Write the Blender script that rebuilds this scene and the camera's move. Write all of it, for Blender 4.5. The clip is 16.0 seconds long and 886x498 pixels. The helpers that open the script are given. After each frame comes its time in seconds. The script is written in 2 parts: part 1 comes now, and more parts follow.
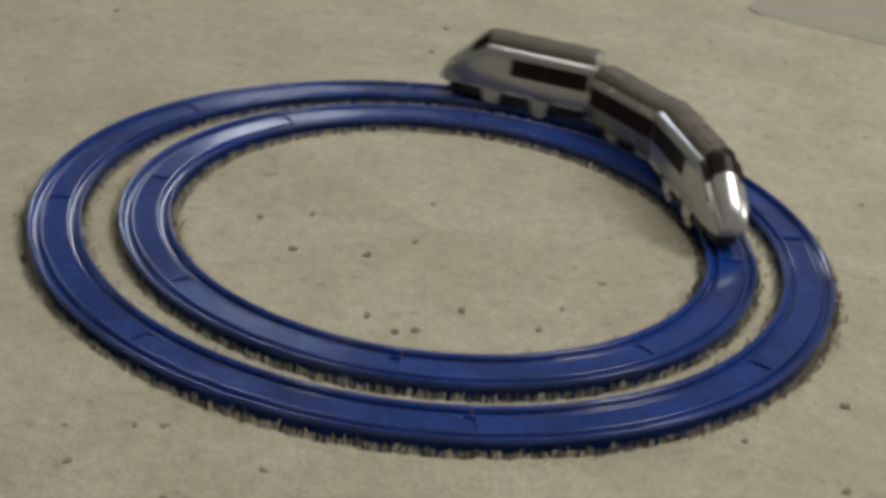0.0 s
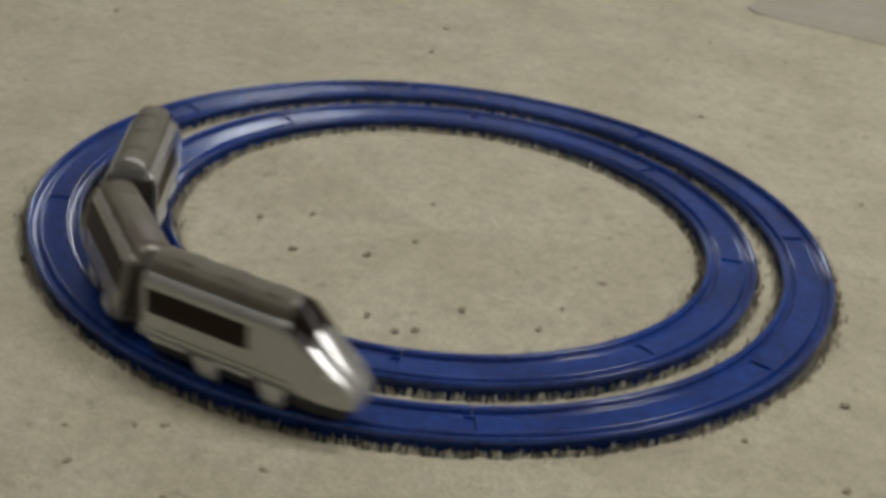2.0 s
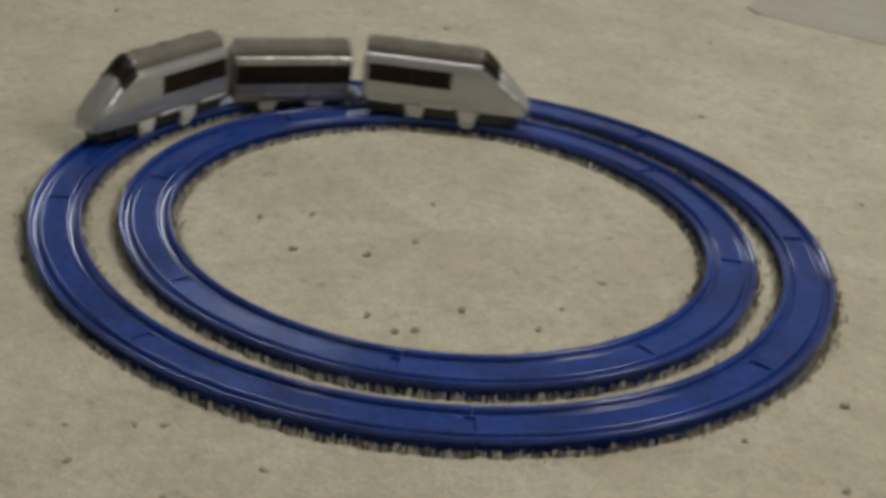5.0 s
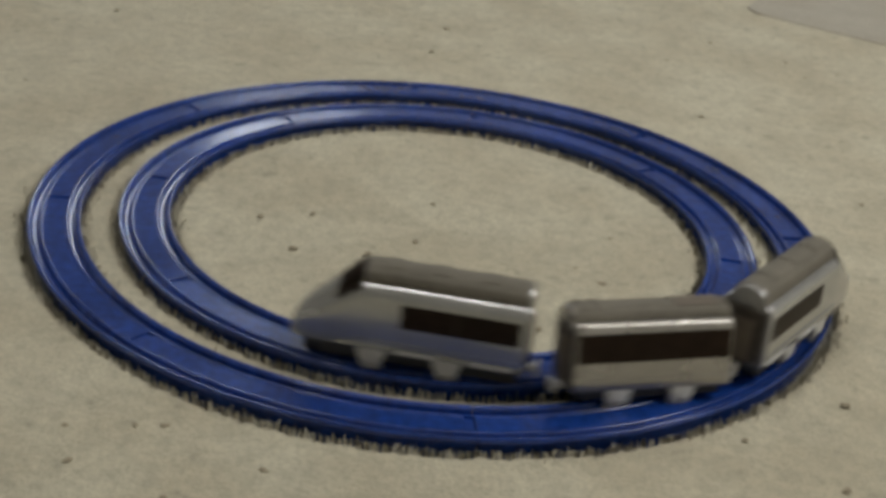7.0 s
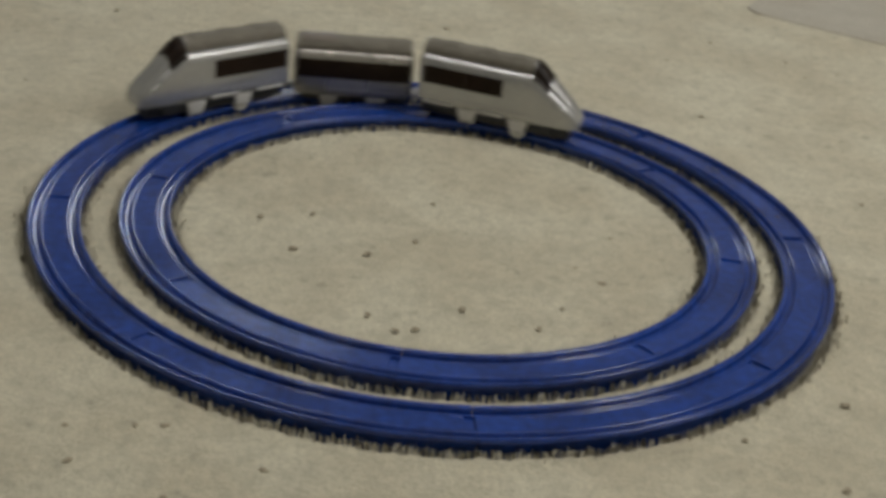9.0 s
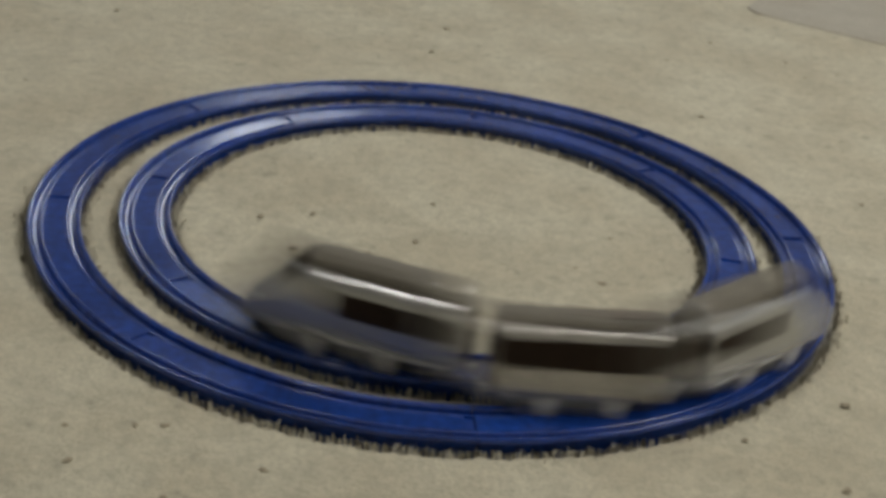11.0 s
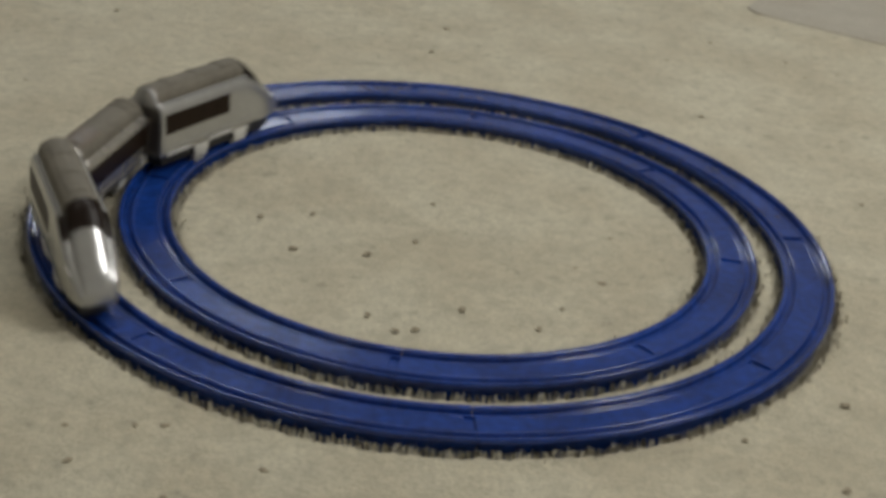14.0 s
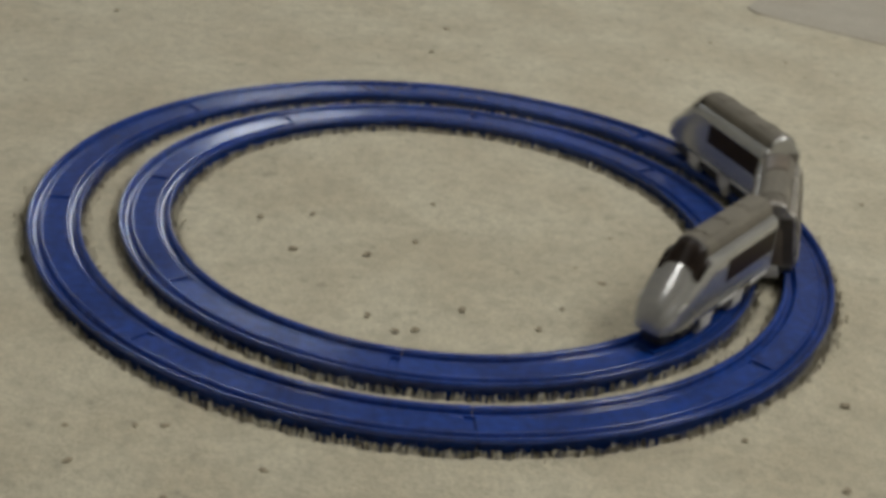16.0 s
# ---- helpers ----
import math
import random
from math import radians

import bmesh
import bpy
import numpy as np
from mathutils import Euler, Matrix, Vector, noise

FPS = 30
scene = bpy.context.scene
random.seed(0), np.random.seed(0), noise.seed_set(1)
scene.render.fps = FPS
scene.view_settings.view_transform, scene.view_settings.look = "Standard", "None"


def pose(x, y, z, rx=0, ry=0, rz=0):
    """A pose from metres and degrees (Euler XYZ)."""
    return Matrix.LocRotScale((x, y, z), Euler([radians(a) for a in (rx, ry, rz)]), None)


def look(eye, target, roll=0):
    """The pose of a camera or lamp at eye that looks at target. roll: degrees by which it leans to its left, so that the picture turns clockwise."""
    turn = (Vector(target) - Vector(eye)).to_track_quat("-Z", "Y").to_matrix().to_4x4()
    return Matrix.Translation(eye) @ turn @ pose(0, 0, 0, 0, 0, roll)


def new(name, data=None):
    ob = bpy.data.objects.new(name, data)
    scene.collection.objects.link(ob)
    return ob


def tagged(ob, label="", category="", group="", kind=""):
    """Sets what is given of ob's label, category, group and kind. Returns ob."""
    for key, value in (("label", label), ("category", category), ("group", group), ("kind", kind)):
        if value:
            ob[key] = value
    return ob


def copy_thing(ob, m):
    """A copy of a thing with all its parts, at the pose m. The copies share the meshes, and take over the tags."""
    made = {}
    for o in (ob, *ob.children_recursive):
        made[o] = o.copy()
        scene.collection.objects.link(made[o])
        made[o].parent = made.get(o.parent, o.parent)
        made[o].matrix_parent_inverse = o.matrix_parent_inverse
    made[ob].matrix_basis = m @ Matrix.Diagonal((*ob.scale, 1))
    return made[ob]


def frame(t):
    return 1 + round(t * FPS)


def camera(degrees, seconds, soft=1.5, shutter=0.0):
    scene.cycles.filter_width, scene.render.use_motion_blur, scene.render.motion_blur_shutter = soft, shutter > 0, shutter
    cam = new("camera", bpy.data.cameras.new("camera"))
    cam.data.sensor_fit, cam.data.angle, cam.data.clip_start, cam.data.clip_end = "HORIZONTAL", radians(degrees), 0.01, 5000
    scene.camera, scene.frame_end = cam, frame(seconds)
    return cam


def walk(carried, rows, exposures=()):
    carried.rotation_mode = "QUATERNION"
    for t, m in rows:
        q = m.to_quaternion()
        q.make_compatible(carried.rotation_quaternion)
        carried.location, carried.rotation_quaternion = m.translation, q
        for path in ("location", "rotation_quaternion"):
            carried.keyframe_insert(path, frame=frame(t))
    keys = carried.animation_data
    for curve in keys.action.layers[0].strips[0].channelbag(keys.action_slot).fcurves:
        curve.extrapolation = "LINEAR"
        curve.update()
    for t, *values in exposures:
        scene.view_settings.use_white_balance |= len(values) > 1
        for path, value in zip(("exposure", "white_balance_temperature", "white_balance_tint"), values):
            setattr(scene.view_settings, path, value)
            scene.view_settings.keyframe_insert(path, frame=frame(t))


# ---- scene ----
cam = camera(34.31, 16.0, soft=4.2, shutter=0.5)
EYE = (0.0, -1.01102, 0.47618)
AIM = (0.00701, -0.11268, 0.03694)
walk(cam, [(0.0, look(EYE, AIM, 6.2616)), (16.0, look(EYE, AIM, 6.2616))], exposures=[(0.0, 0.0), (16.0, 0.0)])

# ---- light ----
world = bpy.data.worlds.new("world")
scene.world = world
world.use_nodes = True
wn = world.node_tree
wn.nodes["Background"].inputs["Color"].default_value = (0.8, 0.85, 1.0, 1)
wn.nodes["Background"].inputs["Strength"].default_value = 0.6


def lamp(name, m, size, size_y, watts, colour):
    data = bpy.data.lights.new(name, "AREA")
    data.shape, data.size, data.size_y, data.energy, data.color = "RECTANGLE", size, size_y, watts, colour
    ob = new(name, data)
    ob.matrix_world = m
    return ob


lamp("ceiling_tube", pose(0.25, 0.45, 2.26), 1.90, 0.05, 15.0, (1.0, 0.98, 0.94))
lamp("ceiling_panel", pose(1.95, -0.25, 2.26), 1.20, 0.60, 32.0, (1.0, 0.98, 0.94))
lamp("ceiling_spot", pose(-0.85, -0.55, 2.30), 0.14, 0.14, 2.8, (1.0, 0.98, 0.94))
lamp("window_daylight", pose(-0.42, 2.63, 1.24, -90), 0.36, 0.28, 6.5, (0.80, 0.88, 1.0))


# ---- materials ----
def material(name, colour, rough=0.5, metal=0.0, coat=0.0, vary=0.12, scale=300.0, bump=0.0, bump_scale=900.0, tint=None, spec=0.5):
    """Painted plastic and the like: two scales of variation in colour and gloss, and a fine relief."""
    m = bpy.data.materials.new(name)
    m.use_nodes = True
    nt = m.node_tree
    b = nt.nodes["Principled BSDF"]
    b.inputs["Roughness"].default_value, b.inputs["Metallic"].default_value = rough, metal
    b.inputs["Coat Weight"].default_value, b.inputs["Coat Roughness"].default_value = coat, 0.14
    b.inputs["Specular IOR Level"].default_value = spec
    co = nt.nodes.new("ShaderNodeTexCoord")
    n1, n2 = nt.nodes.new("ShaderNodeTexNoise"), nt.nodes.new("ShaderNodeTexNoise")
    n1.inputs["Scale"].default_value, n1.inputs["Detail"].default_value = scale, 4
    n2.inputs["Scale"].default_value, n2.inputs["Detail"].default_value = scale / 9, 3
    for n in (n1, n2):
        nt.links.new(co.outputs["Object"], n.inputs["Vector"])
    add = nt.nodes.new("ShaderNodeMath")
    add.operation = "ADD"
    nt.links.new(n1.outputs["Fac"], add.inputs[0])
    nt.links.new(n2.outputs["Fac"], add.inputs[1])
    ramp = nt.nodes.new("ShaderNodeMapRange")
    ramp.inputs["From Min"].default_value, ramp.inputs["From Max"].default_value = 0.7, 1.3
    nt.links.new(add.outputs[0], ramp.inputs["Value"])
    mix = nt.nodes.new("ShaderNodeMix")
    mix.data_type = "RGBA"
    lo = tuple(c * (1 - vary) for c in colour)
    hi = tint or tuple(min(1, c * (1 + vary)) for c in colour)
    mix.inputs["A"].default_value, mix.inputs["B"].default_value = (*lo, 1), (*hi, 1)
    nt.links.new(ramp.outputs[0], mix.inputs["Factor"])
    nt.links.new(mix.outputs["Result"], b.inputs["Base Color"])
    rr = nt.nodes.new("ShaderNodeMapRange")
    rr.inputs["To Min"].default_value, rr.inputs["To Max"].default_value = max(0.02, rough - 0.07), min(1, rough + 0.08)
    nt.links.new(n2.outputs["Fac"], rr.inputs["Value"])
    nt.links.new(rr.outputs[0], b.inputs["Roughness"])
    if bump:
        bp, n3 = nt.nodes.new("ShaderNodeBump"), nt.nodes.new("ShaderNodeTexNoise")
        n3.inputs["Scale"].default_value, n3.inputs["Detail"].default_value = bump_scale, 3
        bp.inputs["Strength"].default_value, bp.inputs["Distance"].default_value = bump, 0.001
        nt.links.new(co.outputs["Object"], n3.inputs["Vector"])
        nt.links.new(n3.outputs["Fac"], bp.inputs["Height"])
        nt.links.new(bp.outputs[0], b.inputs["Normal"])
    return m


def carpet_material(name, base, dark, spots=True):
    """Cut-pile carpet: blotches by the hand's width, flecks by the tuft, and a few dark specks of lint."""
    m = bpy.data.materials.new(name)
    m.use_nodes = True
    nt = m.node_tree
    b = nt.nodes["Principled BSDF"]
    b.inputs["Roughness"].default_value = 0.95
    b.inputs["Specular IOR Level"].default_value = 0.1
    b.inputs["Sheen Weight"].default_value = 0.15
    co = nt.nodes.new("ShaderNodeTexCoord")

    def noisy(scale, detail, lo, hi):
        n, r = nt.nodes.new("ShaderNodeTexNoise"), nt.nodes.new("ShaderNodeMapRange")
        n.inputs["Scale"].default_value, n.inputs["Detail"].default_value = scale, detail
        r.inputs["From Min"].default_value, r.inputs["From Max"].default_value = lo, hi
        nt.links.new(co.outputs["Object"], n.inputs["Vector"])
        nt.links.new(n.outputs["Fac"], r.inputs["Value"])
        return r.outputs[0]

    def blend(fac, a, c, amount=1.0):
        mx = nt.nodes.new("ShaderNodeMix")
        mx.data_type = "RGBA"
        mul = nt.nodes.new("ShaderNodeMath")
        mul.operation, mul.inputs[1].default_value = "MULTIPLY", amount
        nt.links.new(fac, mul.inputs[0])
        nt.links.new(mul.outputs[0], mx.inputs["Factor"])
        for key, val in (("A", a), ("B", c)):
            if isinstance(val, tuple):
                mx.inputs[key].default_value = (*val, 1)
            else:
                nt.links.new(val, mx.inputs[key])
        return mx.outputs["Result"]

    col = blend(noisy(9, 4, 0.38, 0.62), base, tuple(c * k for c, k in zip(base, (0.86, 0.83, 0.80))))
    col = blend(noisy(30, 3, 0.40, 0.66), col, dark, 0.28)
    col = blend(noisy(95, 4, 0.42, 0.70), col, dark, 0.42)
    col = blend(noisy(330, 2, 0.42, 0.70), col, dark, 0.5)
    if spots:
        col = blend(noisy(60, 3, 0.635, 0.72), col, tuple(c * 0.5 for c in dark), 0.3)
    nt.links.new(col, b.inputs["Base Color"])
    bp = nt.nodes.new("ShaderNodeBump")
    bp.inputs["Strength"].default_value, bp.inputs["Distance"].default_value = 0.35, 0.0015
    nt.links.new(noisy(420, 3, 0.3, 0.7), bp.inputs["Height"])
    nt.links.new(bp.outputs[0], b.inputs["Normal"])
    return m


CARPET = carpet_material("beige carpet", (0.585, 0.550, 0.426), (0.32, 0.300, 0.232))
MAT_CLOTH = carpet_material("grey-beige mat", (0.44, 0.413, 0.35), (0.33, 0.31, 0.262), False)
BLUE = material("blue track plastic", (0.008, 0.037, 0.205), 0.13, vary=0.42, scale=140, bump=0.06, bump_scale=350, spec=0.45)
SILVER = material("silver paint", (0.43, 0.435, 0.435), 0.20, metal=0.62, coat=0.5, vary=0.08, scale=220, bump=0.05)
# the same silver for the middle car, darker and rougher: its shade is in the colour
SILVER_SHADED = material("silver paint shaded", (0.37, 0.355, 0.325), 0.27, metal=0.55, coat=0.35, vary=0.10, scale=220, bump=0.05)
ROOF = material("grey roof plastic", (0.165, 0.152, 0.125), 0.75, metal=0.0, vary=0.16, scale=200, bump=0.08, spec=0.25)
GLASS = material("dark window print", (0.020, 0.012, 0.0075), 0.4, vary=0.3, scale=150, spec=0.10)
SHIELD = material("smoked windscreen", (0.012, 0.007, 0.005), 0.32, vary=0.3, scale=150, spec=0.18)
BLACK = material("black chassis plastic", (0.019, 0.020, 0.025), 0.5, vary=0.3, scale=200, bump=0.1)
GREY = material("light grey plastic", (0.60, 0.60, 0.59), 0.45, vary=0.10, scale=200)
DARKROOF = material("brown-grey roof plastic", (0.14, 0.115, 0.09), 0.5, vary=0.2, scale=200)
END = material("dark end wall", (0.06, 0.05, 0.043), 0.5, vary=0.25, scale=150)
WALL = material("cream wall paint", (0.60, 0.585, 0.545), 0.8, vary=0.04, scale=30, bump=0.1, bump_scale=200)
CEIL = material("white ceiling paint", (0.75, 0.74, 0.70), 0.85, vary=0.03, scale=30)


# ---- mesh helpers ----
def part(name, bm, mat, parent=None, label="", smooth=True):
    data = bpy.data.meshes.new(name)
    bmesh.ops.recalc_face_normals(bm, faces=bm.faces)
    bm.to_mesh(data)
    bm.free()
    data.materials.append(mat)
    if smooth:
        data.shade_smooth()
        data.set_sharp_from_angle(angle=radians(40))
    ob = new(name, data)
    if parent:
        ob.parent = parent
    return tagged(ob, label)


def box(bm, x0, x1, y0, y1, z0, z1, bevel=0.0):
    got = bmesh.ops.create_cube(bm, size=1.0, matrix=Matrix.LocRotScale(((x0 + x1) / 2, (y0 + y1) / 2, (z0 + z1) / 2), None, (x1 - x0, y1 - y0, z1 - z0)))
    if bevel:
        edges = list({e for v in got["verts"] for e in v.link_edges})
        bmesh.ops.bevel(bm, geom=edges, offset=bevel, segments=2, affect="EDGES", profile=0.6)
    return bm


def rod(bm, r, x, z, y0, y1, n=20, bevel=0.0):
    """A cylinder across the car, along y."""
    m = Matrix.Translation((x, (y0 + y1) / 2, z)) @ Matrix.Rotation(radians(90), 4, "X")
    got = bmesh.ops.create_cone(bm, cap_ends=True, segments=n, radius1=r, radius2=r, depth=abs(y1 - y0), matrix=m)
    if bevel:
        edges = [e for e in {e for v in got["verts"] for e in v.link_edges} if len(e.link_faces) == 2 and any(len(f.verts) > 4 for f in e.link_faces)]
        bmesh.ops.bevel(bm, geom=edges, offset=bevel, segments=2, affect="EDGES")
    return bm


# ---- where the two track loops lie ----
LANE = 0.038
INNER, OUTER = 0.20642 + LANE / 2, 0.26765 + LANE / 2
INNER_C = (0.0037, 0.0007)


# ---- room ----
def floor():
    """The carpet: one sheet, finer where it lies in view, with an uneven pile."""
    def axis(lo, hi, step, far):
        fine = np.arange(lo, hi + step / 2, step)
        left = lo - np.cumsum(step * 1.25 ** np.arange(1, 40))
        right = hi + np.cumsum(step * 1.25 ** np.arange(1, 40))
        return np.concatenate([[-far], left[left > -far][::-1], fine, right[right < far], [far]])
    xs, ys = axis(-0.54, 0.54, 0.0036, 2.6), axis(-0.50, 1.0, 0.0040, 2.6)
    rng = np.random.default_rng(3)
    gx, gy = np.meshgrid(xs, ys)
    near = (np.abs(gx) < 0.62) & (gy > -0.5) & (gy < 1.0)
    z = rng.uniform(-0.0006, 0.0, gx.shape) * near
    z += near * 0.0006 * (np.sin(gx * 17 + 1.3 * np.sin(gy * 11)) + np.sin(gy * 14 + gx * 5)) - 0.0012
    out, inn = np.hypot(gx, gy), np.hypot(gx - INNER_C[0], gy - INNER_C[1])
    between = (out < OUTER - LANE / 2) & (inn > INNER + LANE / 2)
    for radius, centre in ((OUTER, (0, 0)), (INNER, INNER_C)):
        away = np.abs(np.hypot(gx - centre[0], gy - centre[1]) - radius) - LANE / 2
        z -= 0.0075 * np.clip((0.0048 - away) / 0.0036, 0, 1) * np.where(between, 0.0 if radius == OUTER else 0.4, 1.0)
    jx, jy = rng.uniform(-0.0015, 0.0015, gx.shape) * near, rng.uniform(-0.0015, 0.0015, gx.shape) * near
    verts = np.stack([gx + jx, gy + jy, z], -1).reshape(-1, 3)
    nx, ny = len(xs), len(ys)
    i = (np.arange(ny - 1)[:, None] * nx + np.arange(nx - 1)[None]).ravel()
    faces = np.stack([i, i + 1, i + nx + 1, i + nx], -1)
    data = bpy.data.meshes.new("floor")
    data.from_pydata(verts.tolist(), [], faces.tolist())
    data.materials.append(CARPET)
    data.shade_smooth()
    return tagged(new("floor", data), "beige cut-pile carpet with small dark flecks", "floor", kind="structure")


def room():
    bm = bmesh.new()
    for b in ((-2.6, -0.62, 2.6, 2.75, -0.05, 2.45), (-0.22, 2.6, 2.6, 2.75, -0.05, 2.45), (-0.62, -0.22, 2.6, 2.75, -0.05, 1.08), (-0.62, -0.22, 2.6, 2.75, 1.40, 2.45)):
        box(bm, *b)
    tagged(part("wall_north", bm, WALL, smooth=False), "plain cream painted wall with a window opening", "wall", kind="structure")
    for name, b in (("wall_south", (-2.6, 2.6, -2.75, -2.6, -0.05, 2.45)),
                    ("wall_east", (2.6, 2.75, -2.75, 2.75, -0.05, 2.45)), ("wall_west", (-2.75, -2.6, -2.75, 2.75, -0.05, 2.45))):
        tagged(part(name, box(bmesh.new(), *b), WALL, smooth=False), "plain cream painted wall of the room", "wall", kind="structure")
    tagged(part("ceiling", box(bmesh.new(), -2.75, 2.75, -2.75, 2.75, 2.45, 2.55), CEIL, smooth=False), "plain white painted ceiling", "ceiling", kind="structure")


floor()
room()

# ---- the two track loops ----
def rail_profile():
    """Across the lane: lip, wheel groove, raised middle with two low ribs, groove, lip."""
    half = [(0.0155, -0.013), (0.0155, 0.0050), (0.0189, 0.0056), (0.0190, 0.0076), (0.0188, 0.0083), (0.0183, 0.0089), (0.0179, 0.0090), (0.0170, 0.0088), (0.0158, 0.0082), (0.0150, 0.0074),
            (0.0146, 0.0046), (0.0140, 0.0041), (0.0112, 0.0041), (0.0106, 0.0046), (0.0102, 0.0066), (0.0097, 0.0073), (0.0088, 0.0076), (0.0078, 0.0074), (0.0074, 0.0070)]
    return half + [(-y, z) for y, z in half[::-1]]


def track_section(radius, a0, a1, parent, centre):
    """One curved length of track, with a socket slot in the middle of its far end."""
    prof = rail_profile()
    bm = bmesh.new()
    stations = [a0 + (a1 - a0) * k / 22 for k in range(23)]
    slot = 0.0062 / radius
    stations += [a1 - slot, a1 - slot - 0.0004]
    stations.sort()
    rows = []
    for a in stations:
        row = []
        for y, z in prof:
            if a > a1 - slot - 0.0002 and abs(y) < 0.0076:
                z = 0.0056
            r = radius + y
            row.append(bm.verts.new((centre[0] + r * math.cos(a), centre[1] + r * math.sin(a), z)))
        rows.append(row)
    for p, q in zip(rows, rows[1:]):
        for i in range(len(prof) - 1):
            bm.faces.new((p[i], p[i + 1], q[i + 1], q[i]))
    for row in (rows[0], rows[-1]):
        bm.faces.new(row)
    return part("track_section", bm, BLUE, parent)


def track_loop(radius, first, centre, label):
    loop = tagged(new("toy_track_loop"), label, "toy track", "toy track loops")
    loop.location = (0, 0, 0)
    seam = 0.00020 / radius
    for k in range(8):
        a = radians(first + 45 * k)
        track_section(radius, a + seam, a + radians(45) - seam, loop, centre)
    return loop


track_loop(OUTER, 187.3 - 360, (0.0, 0.0), "large outer loop of blue plastic toy train track lying on carpet")
track_loop(INNER, -4.5, INNER_C, "smaller inner loop of blue plastic toy train track lying on carpet")


# ---- the train ----
# cross-section of a carriage, bottom middle to roof middle: share of the half width, height
SECTION = [(0.0, 0.0215), (0.90, 0.0215), (0.985, 0.0235), (1.0, 0.032), (1.0, 0.0435), (0.985, 0.0566), (0.95, 0.0606), (0.90, 0.0629),
           (0.84, 0.0642), (0.76, 0.0651), (0.645, 0.0659), (0.625, 0.0690), (0.55, 0.0721), (0.36, 0.0748), (0.0, 0.0764)]
# the middle carriage has a flatter roof cap
LOW_SECTION = SECTION[:10] + [(0.645, 0.0656), (0.625, 0.0676), (0.55, 0.0704), (0.36, 0.0726), (0.0, 0.0738)]
CROWN = len(SECTION) - 1
HALF = 0.0187
FLOOR_Z = 0.0215


def spline(keys, u):
    """Smooth, monotone reading of a short table."""
    xs, ys = [k[0] for k in keys], [k[1] for k in keys]
    if u <= xs[0]:
        return ys[0]
    if u >= xs[-1]:
        return ys[-1]
    i = max(j for j in range(len(xs) - 1) if xs[j] <= u)
    def slope(j):
        if j == 0 or j == len(xs) - 1:
            j0, j1 = max(0, j - 1), min(len(xs) - 1, j + 1)
            return (ys[j1] - ys[j0]) / (xs[j1] - xs[j0])
        a, b = (ys[j] - ys[j - 1]) / (xs[j] - xs[j - 1]), (ys[j + 1] - ys[j]) / (xs[j + 1] - xs[j])
        return 0.0 if a * b <= 0 else 2 * a * b / (a + b)
    h = xs[i + 1] - xs[i]
    s = (u - xs[i]) / h
    return ((1 + 2 * s) * (1 - s) ** 2 * ys[i] + s * (1 - s) ** 2 * h * slope(i) + s * s * (3 - 2 * s) * ys[i + 1] + s * s * (s - 1) * h * slope(i + 1))


NOSE_HEIGHT = [(0.0, 1.0), (0.1025, 1.0), (0.1075, 0.965), (0.118, 0.795), (0.131, 0.575), (0.141, 0.40), (0.147, 0.27), (0.150, 0.13)]
NOSE_WIDTH = [(0.0, 1.0), (0.100, 1.0), (0.122, 0.955), (0.136, 0.87), (0.145, 0.74), (0.149, 0.60), (0.150, 0.50)]
PLAIN = [(0.0, 1.0), (1.0, 1.0)]


def skin(shape, u, k, lift=0.0):
    """A point of the carriage's skin: u metres along it, k along its cross-section from -CROWN (one bottom middle) over 0 (roof) to CROWN."""
    def at(kk):
        j = CROWN - min(float(CROWN), abs(kk))
        i = min(CROWN - 1, int(j))
        f = j - i
        p0, p1 = shape[2][i], shape[2][i + 1]
        g = 1 - (1 - f) ** 1.6 if i == CROWN - 1 else f
        y = (p0[0] + (p1[0] - p0[0]) * f) * HALF * spline(shape[1], u)
        z = FLOOR_Z + (p0[1] + (p1[1] - p0[1]) * g - FLOOR_Z) * spline(shape[0], u)
        return Vector((u, y if kk > 0 else -y, z))
    p = at(k)
    if lift:
        du = spline(shape[0], u + 0.001) - spline(shape[0], u - 0.001)
        t = at(k + 0.05) - at(k - 0.05)
        l = Vector((0.002, 0, (p.z - FLOOR_Z) / max(0.05, spline(shape[0], u)) * du))
        n = t.cross(l)
        if n.length > 1e-12:
            n.normalize()
            if n.dot(p - Vector((u, 0, 0.04))) < 0:
                n.negate()
            p = p + n * lift
    return p


def shell(shape, length, x0, steps):
    """The whole closed body."""
    bm = bmesh.new()
    us = sorted({0.0, 0.0012, length} | {length * i / steps for i in range(1, steps)} | ({0.1, 0.104, 0.149} if length > 0.12 else {length - 0.0012}))
    ks = [CROWN - i * 0.5 for i in range(4 * CROWN)]
    rows = []
    for u in us:
        inset = 0.97 if u == 0.0 or (u == length and length < 0.12) else 1.0
        row = []
        for k in ks:
            p = skin(shape, u, k)
            row.append(bm.verts.new((u + x0, p.y * inset, 0.042 + (p.z - 0.042) * inset)))
        rows.append(row)
    n = len(ks)
    for p, q in zip(rows, rows[1:]):
        for i in range(n):
            bm.faces.new((p[i], p[(i + 1) % n], q[(i + 1) % n], q[i]))
    bm.faces.new(rows[0])
    bm.faces.new(rows[-1])
    return bm


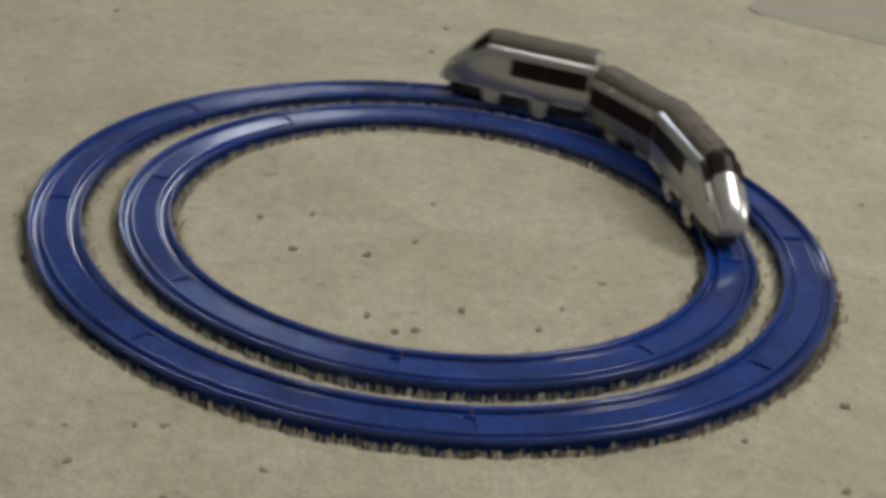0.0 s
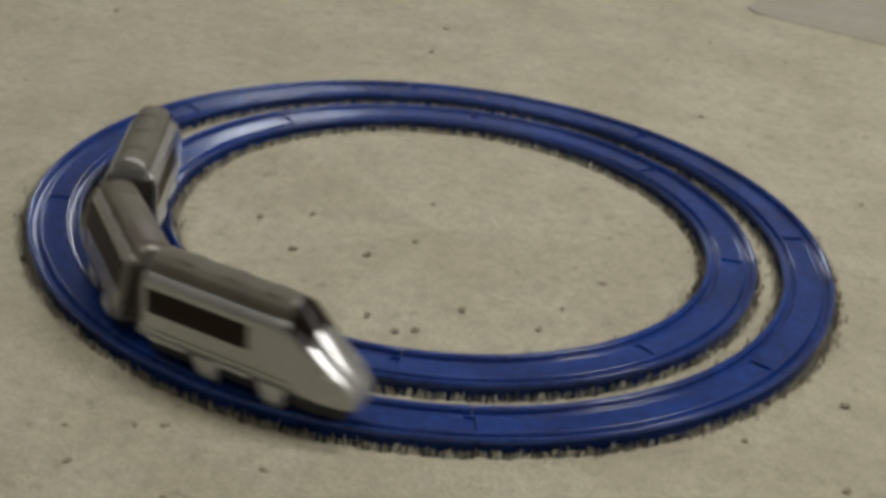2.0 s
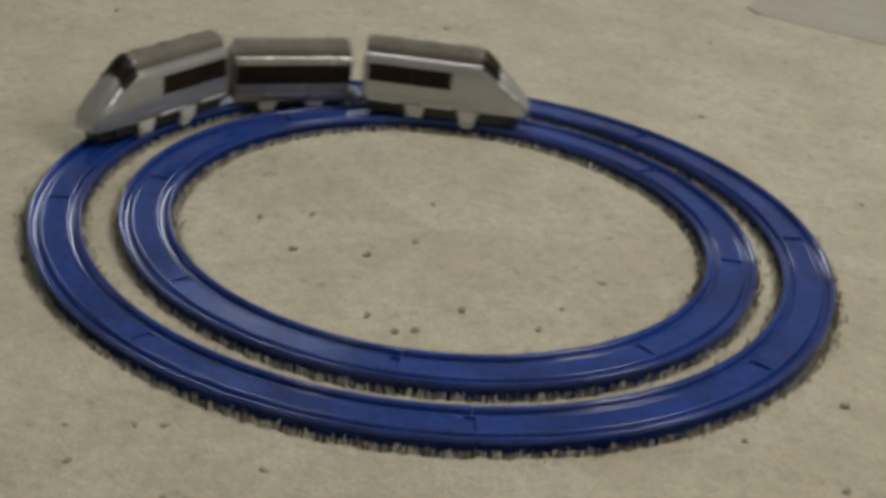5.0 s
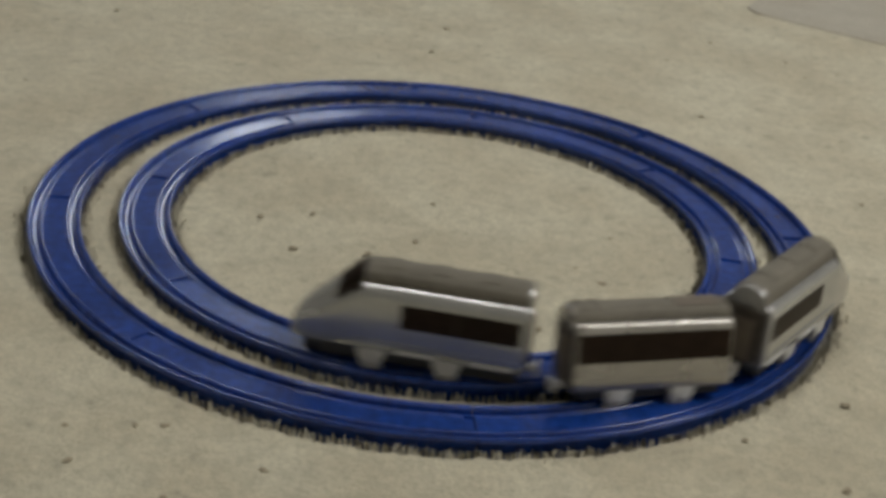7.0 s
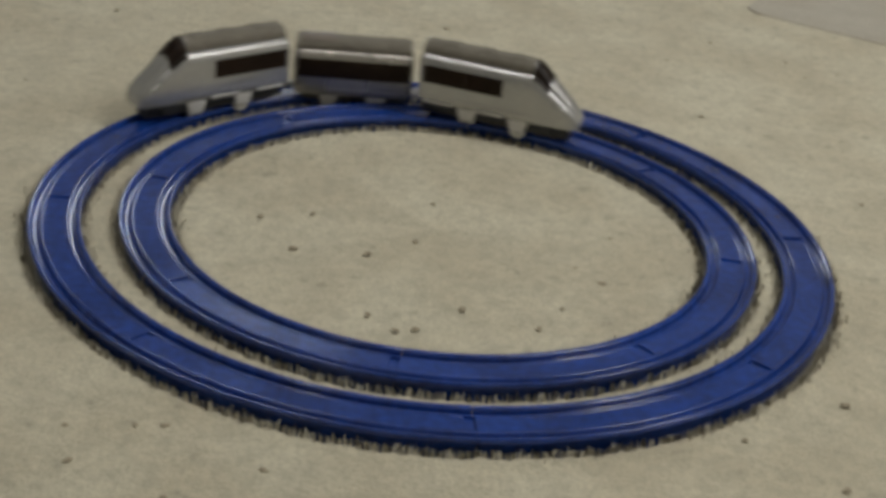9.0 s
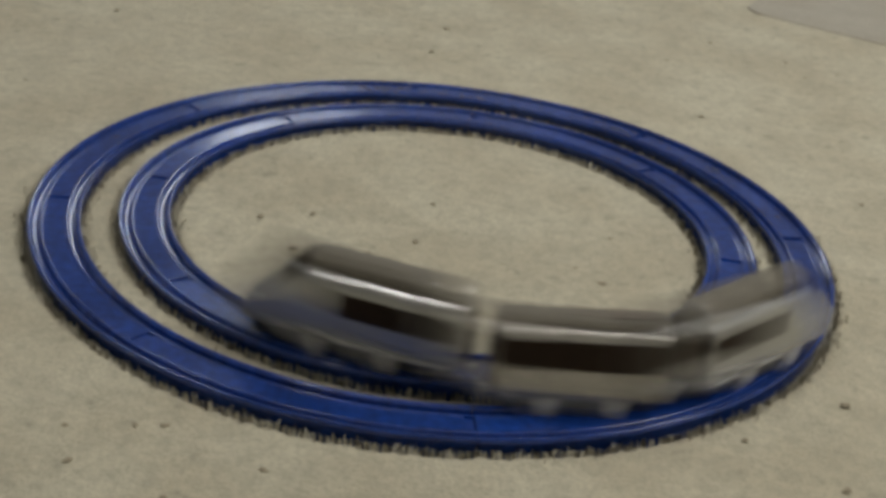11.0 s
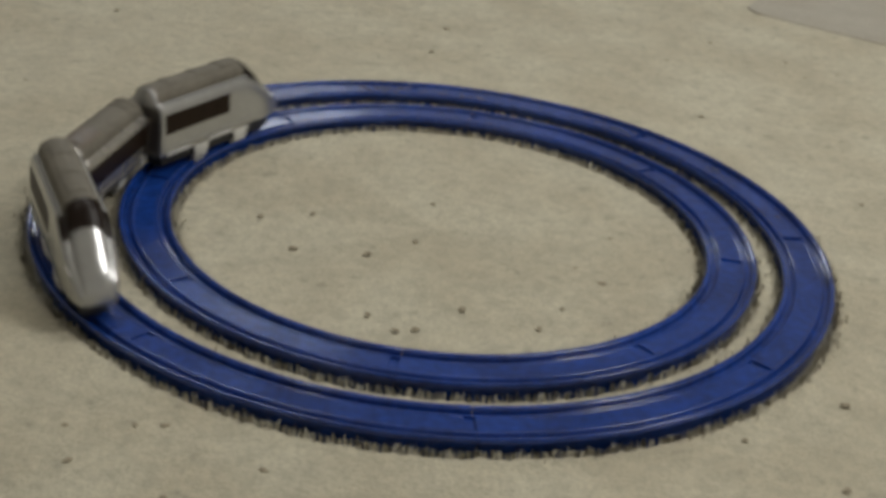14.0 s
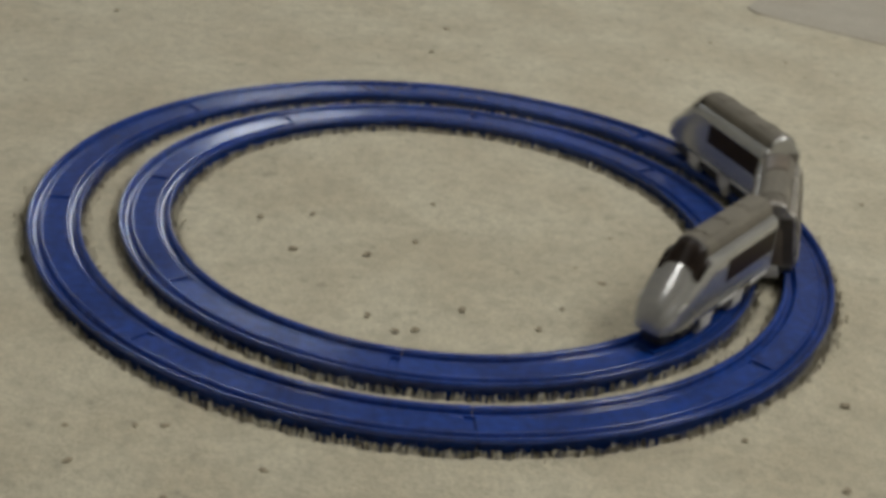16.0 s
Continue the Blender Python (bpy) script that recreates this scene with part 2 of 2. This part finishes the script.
def plate(shape, x0, u0, u1, k0, k1, lift, nu=8, nk=8):
    """A panel of even thickness that follows the skin."""
    bm = bmesh.new()
    grid = []
    for h in (lift, -0.0004):
        grid.append([[bm.verts.new(skin(shape, u0 + (u1 - u0) * i / nu, k0 + (k1 - k0) * j / nk, h) + Vector((x0, 0, 0))) for j in range(nk + 1)] for i in range(nu + 1)])
    for i in range(nu):
        for j in range(nk):
            for g in grid:
                bm.faces.new((g[i][j], g[i + 1][j], g[i + 1][j + 1], g[i][j + 1]))
    a, b = grid
    rim = [(i, 0) for i in range(nu)] + [(nu, j) for j in range(nk)] + [(i, nk) for i in range(nu, 0, -1)] + [(0, j) for j in range(nk, 0, -1)]
    for (i, j), (m, n) in zip(rim, rim[1:] + rim[:1]):
        bm.faces.new((a[i][j], a[m][n], b[m][n], b[i][j]))
    return bm


def running_gear(car, axles):
    for x in axles:
        for s in (-1, 1):
            bm = rod(bmesh.new(), 0.0071, x, 0.0114, s * 0.0112, s * 0.0146, 24, 0.0006)
            wheel = part("wheel", bm, GREY, car, "small light grey plastic wheel")
            part("hub", rod(bmesh.new(), 0.0024, x, 0.0114, s * 0.0147, s * 0.0155, 12), BLACK, wheel)
            bm = box(bmesh.new(), x - 0.0096, x + 0.0096, min(s * 0.0156, s * 0.0174), max(s * 0.0156, s * 0.0174), 0.0110, 0.0228, 0.0015)
            for v in bm.verts:
                if v.co.z < 0.014:
                    v.co.x = x + (v.co.x - x) * 0.70
            part("bogie_frame", bm, GREY, car, "light grey plastic bogie side frame")


def coupler(car, x, way):
    bm = box(bmesh.new(), min(x, x + way * 0.0085), max(x, x + way * 0.0085), -0.0032, 0.0032, 0.0165, 0.0200, 0.0008)
    box(bm, min(x + way * 0.0062, x + way * 0.0085), max(x + way * 0.0062, x + way * 0.0085), -0.0050, 0.0050, 0.0140, 0.0222, 0.0008)
    part("coupler", bm, GREY, car, "light grey plastic coupling hook")


def end_wall(car, x, way):
    lo, hi = sorted((x - way * 0.0004, x + way * 0.0009))
    bm = box(bmesh.new(), lo, hi, -0.0150, 0.0150, 0.0240, 0.0610, 0.0)
    wall = part("end_wall", bm, END, car, "dark end wall with a gangway door", smooth=False)
    lo, hi = sorted((x + way * 0.0009, x + way * 0.0024))
    part("gangway_frame", box(bmesh.new(), lo, hi, -0.0075, 0.0075, 0.0235, 0.0530, 0.0006), DARKROOF, wall)


def end_car():
    car = tagged(new("toy_train_car"), "silver streamlined toy train end car with dark windows on blue track", "toy train", "cars of the toy train")
    sh, L, x0 = (NOSE_HEIGHT, NOSE_WIDTH, SECTION), 0.150, -0.075
    part("body", shell(sh, L, x0, 44), SILVER, car, "silver painted car body with a long sloping nose")
    part("roof", plate(sh, x0, 0.002, 0.1035, -3.95, 3.95, 0.0005, 18, 32), ROOF, car, "grey moulded roof")
    part("windscreen", plate(sh, x0, 0.1045, 0.1205, -6.9, 6.9, 0.0005, 10, 36), SHIELD, car, "dark smoked wraparound windscreen")
    for s in (-1, 1):
        for u0, u1 in ((0.0040, 0.0440), (0.0442, 0.0790)):
            part("window", plate(sh, x0, u0, u1, s * 10.22, s * 8.92, 0.0004, 4, 4), GLASS, car, "dark strip window")
        part("skirt_ridge", plate(sh, x0, 0.004, 0.110, s * 11.55, s * 11.25, 0.0008, 10, 2), SILVER, car)
        # raised bars on the sill; their light grey stands in for the highlights there
        for u in (0.006, 0.054):
            part("sill_highlight", plate(sh, x0, u, u + 0.028, s * 12.3, s * 11.85, 0.0014, 4, 2), GREY, car, "raised light grey bar along the sill, a painted highlight")
        part("headlight", plate(sh, x0, 0.1330, 0.1390, s * 8.4, s * 7.8, 0.0004, 4, 3), GREY, car)
    for u in (0.020, 0.052, 0.082):
        part("roof_vent", plate(sh, x0, u, u + 0.011, -0.95, 0.95, 0.0012, 3, 6), ROOF, car)
    bm = box(bmesh.new(), x0 + 0.004, x0 + 0.128, -0.0142, 0.0142, 0.0118, 0.0222, 0.002)
    part("chassis", bm, BLACK, car, "black underframe")
    bm = box(bmesh.new(), x0 + 0.112, x0 + 0.142, -0.0125, 0.0125, 0.0098, 0.0222, 0.003)
    for v in bm.verts:
        if v.co.x > x0 + 0.13:
            v.co.y *= 0.72
    part("pilot", bm, BLACK, car, "black snowplough under the nose")
    running_gear(car, (x0 + 0.048, x0 + 0.096))
    coupler(car, x0, -1)
    end_wall(car, x0, -1)
    return car


def middle_car():
    car = tagged(new("toy_train_car"), "silver toy train middle carriage with dark windows on blue track", "toy train", "cars of the toy train")
    sh, L = (PLAIN, PLAIN, LOW_SECTION), 0.1050
    x0 = -L / 2
    part("body", shell(sh, L, x0, 12), SILVER_SHADED, car, "silver painted box body with shade in its colour")
    part("roof", plate(sh, x0, 0.0015, L - 0.0015, -3.95, 3.95, 0.0005, 12, 32), ROOF, car, "grey moulded roof")
    for s in (-1, 1):
        part("window", plate(sh, x0, 0.0012, L - 0.0012, s * 10.22, s * 8.35, 0.0004, 6, 4), GLASS, car, "dark strip window")
        part("skirt_ridge", plate(sh, x0, 0.004, L - 0.004, s * 11.55, s * 11.25, 0.0008, 10, 2), SILVER_SHADED, car)
    part("roof_panel", plate(sh, x0, L - 0.036, L - 0.006, -1.3, 1.3, 0.0012, 4, 12), DARKROOF, car, "brown-grey raised roof panel")
    for u in (0.006, 0.016):
        part("roof_rib", plate(sh, x0, u, u + 0.0035, -1.6, 1.6, 0.0014, 2, 12), ROOF, car)
    bm = box(bmesh.new(), x0 + 0.004, -x0 - 0.004, -0.0142, 0.0142, 0.0118, 0.0222, 0.002)
    part("chassis", bm, BLACK, car, "black underframe")
    running_gear(car, (-0.0215, 0.0215))
    for x, way in ((x0, -1), (-x0, 1)):
        coupler(car, x, way)
        end_wall(car, x, way)
    # its shell rides lower on the wheels than those of the end cars
    for ob in car.children:
        if ob.name.split(".")[0] in ("body", "roof", "window", "skirt_ridge", "roof_panel", "roof_rib", "end_wall"):
            ob.location.z -= 0.003
    return car


head = end_car()
middle = middle_car()
tail = copy_thing(head, Matrix.Identity(4))


# ---- the mat and the pile ----
def mat():
    """A thin mat whose rounded corner lies at the far edge of the carpet."""
    bm = bmesh.new()
    a, b = Vector((0.346, 0.716)), Vector((0.505, 0.634))
    along = (b - a).normalized()
    side = Vector((-along.y, along.x))
    outline = []
    r = 0.030
    for i in range(9):
        g = radians(180 + 90 * i / 8)
        outline.append(a + along * (r + r * math.cos(g)) + side * (r + r * math.sin(g)))
    outline += [a + along * 0.9, a + along * 0.9 + side * 0.7, a + side * 0.7]
    lower = [bm.verts.new((p.x, p.y, -0.0030)) for p in outline]
    mid = [bm.verts.new((p.x, p.y, -0.0014)) for p in outline]
    c = sum(outline, Vector((0, 0))) / len(outline)
    upper = [bm.verts.new((p.x + (c.x - p.x) * 0.006, p.y + (c.y - p.y) * 0.03, 0.0008)) for p in outline]
    n = len(outline)
    for p, q in ((lower, mid), (mid, upper)):
        for i in range(n):
            bm.faces.new((p[i], p[(i + 1) % n], q[(i + 1) % n], q[i]))
    bm.faces.new(upper)
    return tagged(part("mat", bm, MAT_CLOTH), "thin grey-beige cloth mat lying on the carpet", "mat")


mat()


def pile():
    """Tufts standing up from the carpet, thick along the edges of the track."""
    rng = np.random.default_rng(11)
    xy, tall = [], []
    for radius, centre in ((OUTER, (0, 0)), (INNER, INNER_C)):
        for sgn in (-1, 1):
            gap = (radius == OUTER) == (sgn < 0)
            n = int(2 * math.pi * radius * (2200 if gap else 3400))
            a = rng.uniform(0, 2 * math.pi, n)
            d = radius + sgn * (LANE / 2 + (0.0012 if gap else 0.0022) + rng.exponential(0.0018, n))
            xy.append(np.stack([centre[0] + d * np.cos(a), centre[1] + d * np.sin(a)], -1))
            tall.append(rng.uniform(0.0, 0.0036, n) if gap else rng.uniform(0.0, 0.0046, n) * rng.uniform(0.3, 1, n))
    xy, tall = np.concatenate(xy), np.concatenate(tall)
    n = len(xy)
    turn = rng.uniform(0, math.pi, n)
    w = rng.uniform(0.0003, 0.0009, n)[:, None]
    side = np.stack([np.cos(turn), np.sin(turn)], -1) * w
    lean = rng.normal(0, 0.32, (n, 2)) * tall[:, None]
    base = np.full((n, 1), -0.0100)
    v = np.concatenate([np.concatenate([xy - side, base], 1)[:, None], np.concatenate([xy + side, base], 1)[:, None],
                        np.concatenate([xy + side * 0.5 + lean, tall[:, None]], 1)[:, None], np.concatenate([xy - side * 0.5 + lean, tall[:, None]], 1)[:, None]], 1)
    data = bpy.data.meshes.new("carpet_pile")
    data.from_pydata(v.reshape(-1, 3).tolist(), [], (np.arange(n)[:, None] * 4 + np.arange(4)).tolist())
    # soft fibres: shaded like the sheet that they stand on
    data.normals_split_custom_set_from_vertices([(0.0, 0.0, 1.0)] * (4 * n))
    data.materials.append(CARPET)
    return tagged(new("carpet_pile", data), "short beige carpet tufts round the blue track", "carpet pile", kind="stuff")


pile()

LINT = material("dark lint", (0.33, 0.29, 0.215), 0.95, vary=0.4, scale=900, spec=0.1)
LINT_AT = [(-0.096, 0.004), (-0.004, 0.044), (-0.014, -0.027), (-0.048, -0.056), (-0.103, -0.060), (0.138, 0.014), (0.108, -0.044), (0.127, -0.065),
           (0.025, -0.127), (0.079, -0.144), (-0.006, -0.162), (-0.019, -0.167), (-0.135, -0.011), (-0.040, -0.149), (0.096, -0.111), (0.230, 0.486),
           (0.216, 0.434), (0.248, 0.320), (0.367, 0.523), (0.380, 0.476), (0.420, 0.500), (0.366, 0.706), (0.289, 0.568), (-0.361, 0.459),
           (-0.388, 0.224), (-0.363, 0.171), (-0.201, -0.318), (-0.162, -0.311), (-0.145, -0.308), (-0.190, -0.352), (-0.131, -0.377),
           (-0.082, -0.342), (0.279, -0.203), (0.259, -0.301), (0.205, -0.258), (0.366, 0.140), (-0.011, 0.514), (-0.023, 0.431)]


def lint_specks():
    """Small matted bits of lint, each a lumpy flattened ball of a few fibres."""
    rng = random.Random(5)
    shapes = []
    for _ in range(4):
        bm = bmesh.new()
        bmesh.ops.create_icosphere(bm, subdivisions=2, radius=0.0018)
        for v in bm.verts:
            v.co = v.co * rng.uniform(0.6, 1.5)
            v.co.z *= 0.45
        first = tagged(part("lint_speck", bm, LINT), "small dark speck of lint lying on beige carpet", "lint", "lint specks on the carpet")
        shapes.append(first)
    for n, (x, y) in enumerate(LINT_AT):
        ob = shapes[n] if n < 4 else copy_thing(shapes[n % 4], Matrix.Identity(4))
        k = rng.uniform(0.8, 1.4)
        ob.matrix_basis = Matrix.LocRotScale((x, y, -0.0008), Euler((0, 0, rng.uniform(0, 6.28))), (k * 1.3, k * 0.9, k * 0.7))


lint_specks()

# ---- the ride ----
# where each car sits when the train's turn is nought: coupled end (x, y) and heading; the front car keeps to the outer loop, the last to the inner
HEAD_AT, MIDDLE_AT, TAIL_AT = (0.2362, -0.1575, 65.2), (0.1790, -0.1974, 27.8), (0.1101, -0.2108, 5.0)
# the middle car straddles both loops and leans: its inner wheels hang in the gap between them
LEAN, SAG = -10.0, -0.0025
# seconds, and the turn of the front, middle and last car round the loops, in degrees
TURNS = [
    (0, 95.4, 96.4, 98.4), (0.1, 103.5, 104.3, 105.9), (0.2, 111.5, 112.1, 113.3), (0.3, 119.8, 120.2, 121.0), (0.4, 127.2, 127.4, 127.8),
    (0.5, 137.0, 137.0, 137.0), (0.6, 147.0, 147.0, 147.0), (0.7, 155.8, 155.8, 155.8), (0.8, 164.6, 164.6, 164.6), (0.9, 173.5, 173.5, 173.5),
    (1, 180.6, 180.6, 180.6), (1.1, 190.2, 190.5, 190.8), (1.2, 199.9, 200.5, 201.1), (1.3, 209.6, 210.5, 211.4), (1.4, 216.0, 217.2, 218.4),
    (1.5, 220.0, 221.5, 223.0), (1.6, 229.6, 230.8, 232.1), (1.7, 239.0, 239.9, 240.9), (1.8, 248.3, 248.9, 249.7), (1.9, 257.6, 257.9, 258.4),
    (2, 268.2, 268.2, 268.5), (2.1, 277.5, 277.5, 277.7), (2.2, 285.8, 285.8, 285.9), (2.3, 289.5, 289.5, 289.5), (2.4, 289.6, 289.6, 289.7),
    (2.5, 289.7, 289.7, 289.8), (2.6, 289.8, 289.8, 290.0), (2.7, 289.8, 289.8, 290.2), (2.7333, 337.1, 337.1, 337.4), (2.8, 343.1, 343.1, 343.5),
    (2.9, 352.0, 352.0, 352.5), (3, 360.9, 360.9, 361.4), (3.1, 369.3, 369.3, 369.7), (3.2, 376.6, 376.6, 376.9), (3.3, 385.9, 385.9, 386.1),
    (3.4, 395.2, 395.2, 395.3), (3.5, 401.1, 401.1, 401.1), (3.6, 408.3, 408.7, 409.5), (3.7, 414.6, 415.4, 417.0), (3.8, 422.4, 423.6, 426.0),
    (3.9, 431.7, 433.3, 436.5), (4, 439.8, 441.8, 445.8), (4.1, 449.6, 451.6, 455.1), (4.2, 458.2, 460.2, 463.2), (4.3, 467.5, 468.8, 470.8),
    (4.4, 476.9, 477.5, 478.5), (4.5, 485.9, 485.9, 485.9), (4.6, 494.6, 494.6, 494.6), (4.7, 504.5, 504.5, 504.5), (4.8, 513.6, 513.6, 513.6),
    (4.9, 522.4, 522.4, 522.4), (5, 531.3, 531.3, 531.3), (5.1, 538.9, 538.9, 538.9), (5.2, 548.0, 548.0, 548.0), (5.3, 558.0, 558.0, 558.0),
    (5.4, 568.0, 568.0, 568.0), (5.5, 575.5, 575.5, 575.5), (5.6, 580.4, 580.4, 580.4), (5.7, 588.4, 588.4, 588.4), (5.8, 597.4, 597.4, 597.4),
    (5.9, 606.2, 606.2, 606.2), (6, 615.1, 615.1, 615.1), (6.1, 624.8, 624.8, 624.8), (6.2, 634.7, 634.7, 634.7), (6.3, 643.5, 643.5, 643.5),
    (6.4, 649.5, 649.5, 649.5), (6.5, 649.5, 649.5, 649.5), (6.6, 649.5, 649.5, 649.2), (6.7, 649.5, 649.5, 649.0), (6.8, 649.5, 649.5, 648.8),
    (6.8333, 649.5, 649.5, 648.7), (6.8667, 697.4, 697.4, 696.5), (6.9, 700.4, 700.4, 699.4), (7, 709.4, 709.4, 708.4), (7.1, 717.8, 717.8, 717.0),
    (7.2, 726.3, 726.3, 725.7), (7.3, 734.1, 734.1, 733.7), (7.4, 743.1, 743.1, 742.9), (7.5, 752.6, 752.6, 752.6), (7.6, 758.8, 759.0, 759.6),
    (7.7, 765.8, 766.2, 767.4), (7.8, 772.7, 773.3, 775.1), (7.9, 780.5, 781.4, 783.8), (8, 789.9, 790.9, 793.9), (8.1, 800.3, 801.1, 803.5),
    (8.2, 810.4, 811.0, 812.8), (8.3, 819.7, 820.1, 821.3), (8.4, 828.1, 828.3, 828.9), (8.5, 836.5, 836.5, 836.5), (8.6, 843.6, 843.6, 843.8),
    (8.7, 851.3, 851.3, 851.5), (8.8, 860.5, 860.5, 860.8), (8.9, 869.4, 869.4, 869.8), (9, 877.7, 877.7, 878.2), (9.1, 886.8, 886.8, 887.0),
    (9.2, 895.1, 895.1, 895.1), (9.3, 904.0, 904.0, 904.0), (9.4, 914.5, 914.5, 914.5), (9.5, 925.0, 925.0, 925.0), (9.6, 933.9, 933.9, 933.9),
    (9.7, 939.4, 939.4, 939.4), (9.8, 946.1, 946.1, 946.1), (9.9, 955.2, 955.2, 955.2), (10, 964.0, 964.0, 964.0), (10.1, 972.9, 972.9, 972.9),
    (10.2, 982.2, 982.2, 982.2), (10.3, 992.3, 992.3, 992.3), (10.4, 1001.3, 1001.3, 1001.3), (10.5, 1008.6, 1008.6, 1008.6),
    (10.6, 1009.5, 1009.5, 1009.5), (10.7, 1009.5, 1009.5, 1009.5), (10.8, 1009.5, 1009.5, 1009.5), (10.9, 1009.5, 1009.5, 1009.5),
    (10.9667, 1009.5, 1009.5, 1009.5), (11, 1058.2, 1058.2, 1058.2), (11.1, 1067.2, 1067.2, 1067.2), (11.2, 1075.7, 1075.7, 1075.7),
    (11.3, 1084.2, 1084.2, 1084.2), (11.4, 1092.2, 1092.2, 1092.2), (11.5, 1100.8, 1100.8, 1100.8), (11.6, 1109.8, 1110.0, 1110.2),
    (11.7, 1117.2, 1117.6, 1118.0), (11.8, 1124.1, 1124.7, 1125.3), (11.9, 1131.7, 1132.5, 1133.2), (12, 1139.5, 1140.5, 1141.5),
    (12.1, 1148.2, 1149.7, 1150.8), (12.2, 1157.1, 1158.9, 1160.3), (12.3, 1165.4, 1167.6, 1169.2), (12.4, 1173.3, 1175.9, 1177.7),
    (12.5, 1180.0, 1183.0, 1185.0), (12.6, 1188.8, 1191.2, 1192.8), (12.7, 1197.8, 1199.6, 1200.8), (12.8, 1206.5, 1207.7, 1208.5),
    (12.9, 1217.3, 1217.9, 1218.3), (13, 1228.2, 1228.2, 1228.2), (13.1, 1236.7, 1236.8, 1236.9), (13.2, 1245.2, 1245.4, 1245.6),
    (13.3, 1253.5, 1253.8, 1254.1), (13.4, 1260.8, 1261.2, 1261.6), (13.5, 1270.5, 1271.0, 1271.5), (13.6, 1280.4, 1281.2, 1282.0),
    (13.7, 1289.6, 1290.7, 1291.8), (13.8, 1295.5, 1296.9, 1298.3), (13.9, 1300.9, 1302.6, 1304.3), (14, 1310.0, 1312.0, 1314.0),
    (14.1, 1319.2, 1320.8, 1322.4), (14.2, 1328.5, 1329.7, 1330.9), (14.3, 1337.7, 1338.5, 1339.3), (14.4, 1348.5, 1348.9, 1349.3),
    (14.5, 1358.2, 1358.2, 1358.2), (14.6, 1367.2, 1367.2, 1367.2), (14.7, 1369.5, 1369.5, 1369.5), (14.8, 1369.5, 1369.5, 1369.5),
    (14.9, 1369.5, 1369.5, 1369.5), (15, 1369.5, 1369.5, 1369.5), (15.0667, 1369.5, 1369.5, 1369.5), (15.1, 1415.9, 1415.9, 1415.9),
    (15.2, 1424.9, 1424.9, 1424.9), (15.3, 1433.1, 1433.1, 1432.8), (15.4, 1441.0, 1441.0, 1440.5), (15.5, 1451.4, 1451.4, 1451.4),
    (15.6, 1458.8, 1458.9, 1459.0), (15.7, 1467.7, 1467.9, 1468.1), (15.8, 1475.7, 1476.0, 1476.3), (15.9, 1481.8, 1482.2, 1482.6),
    (16, 1489.4, 1489.9, 1490.4),
]


def motions():
    for n, (car, (x, y, a), shift, flip) in enumerate(((head, HEAD_AT, 0.075, 0), (middle, MIDDLE_AT, 0.0, 0), (tail, TAIL_AT, -0.075, 180))):
        x, y = x + shift * math.cos(radians(a)), y + shift * math.sin(radians(a))
        seat = pose(x, y, 0, 0, 0, a + flip)
        if car is middle:
            seat = seat @ pose(0, 0, 0.010 + SAG, LEAN) @ pose(0, 0, -0.010)
        walk(car, [(t, pose(0, 0, 0, 0, 0, turns[n]) @ seat) for t, *turns in TURNS])


motions()
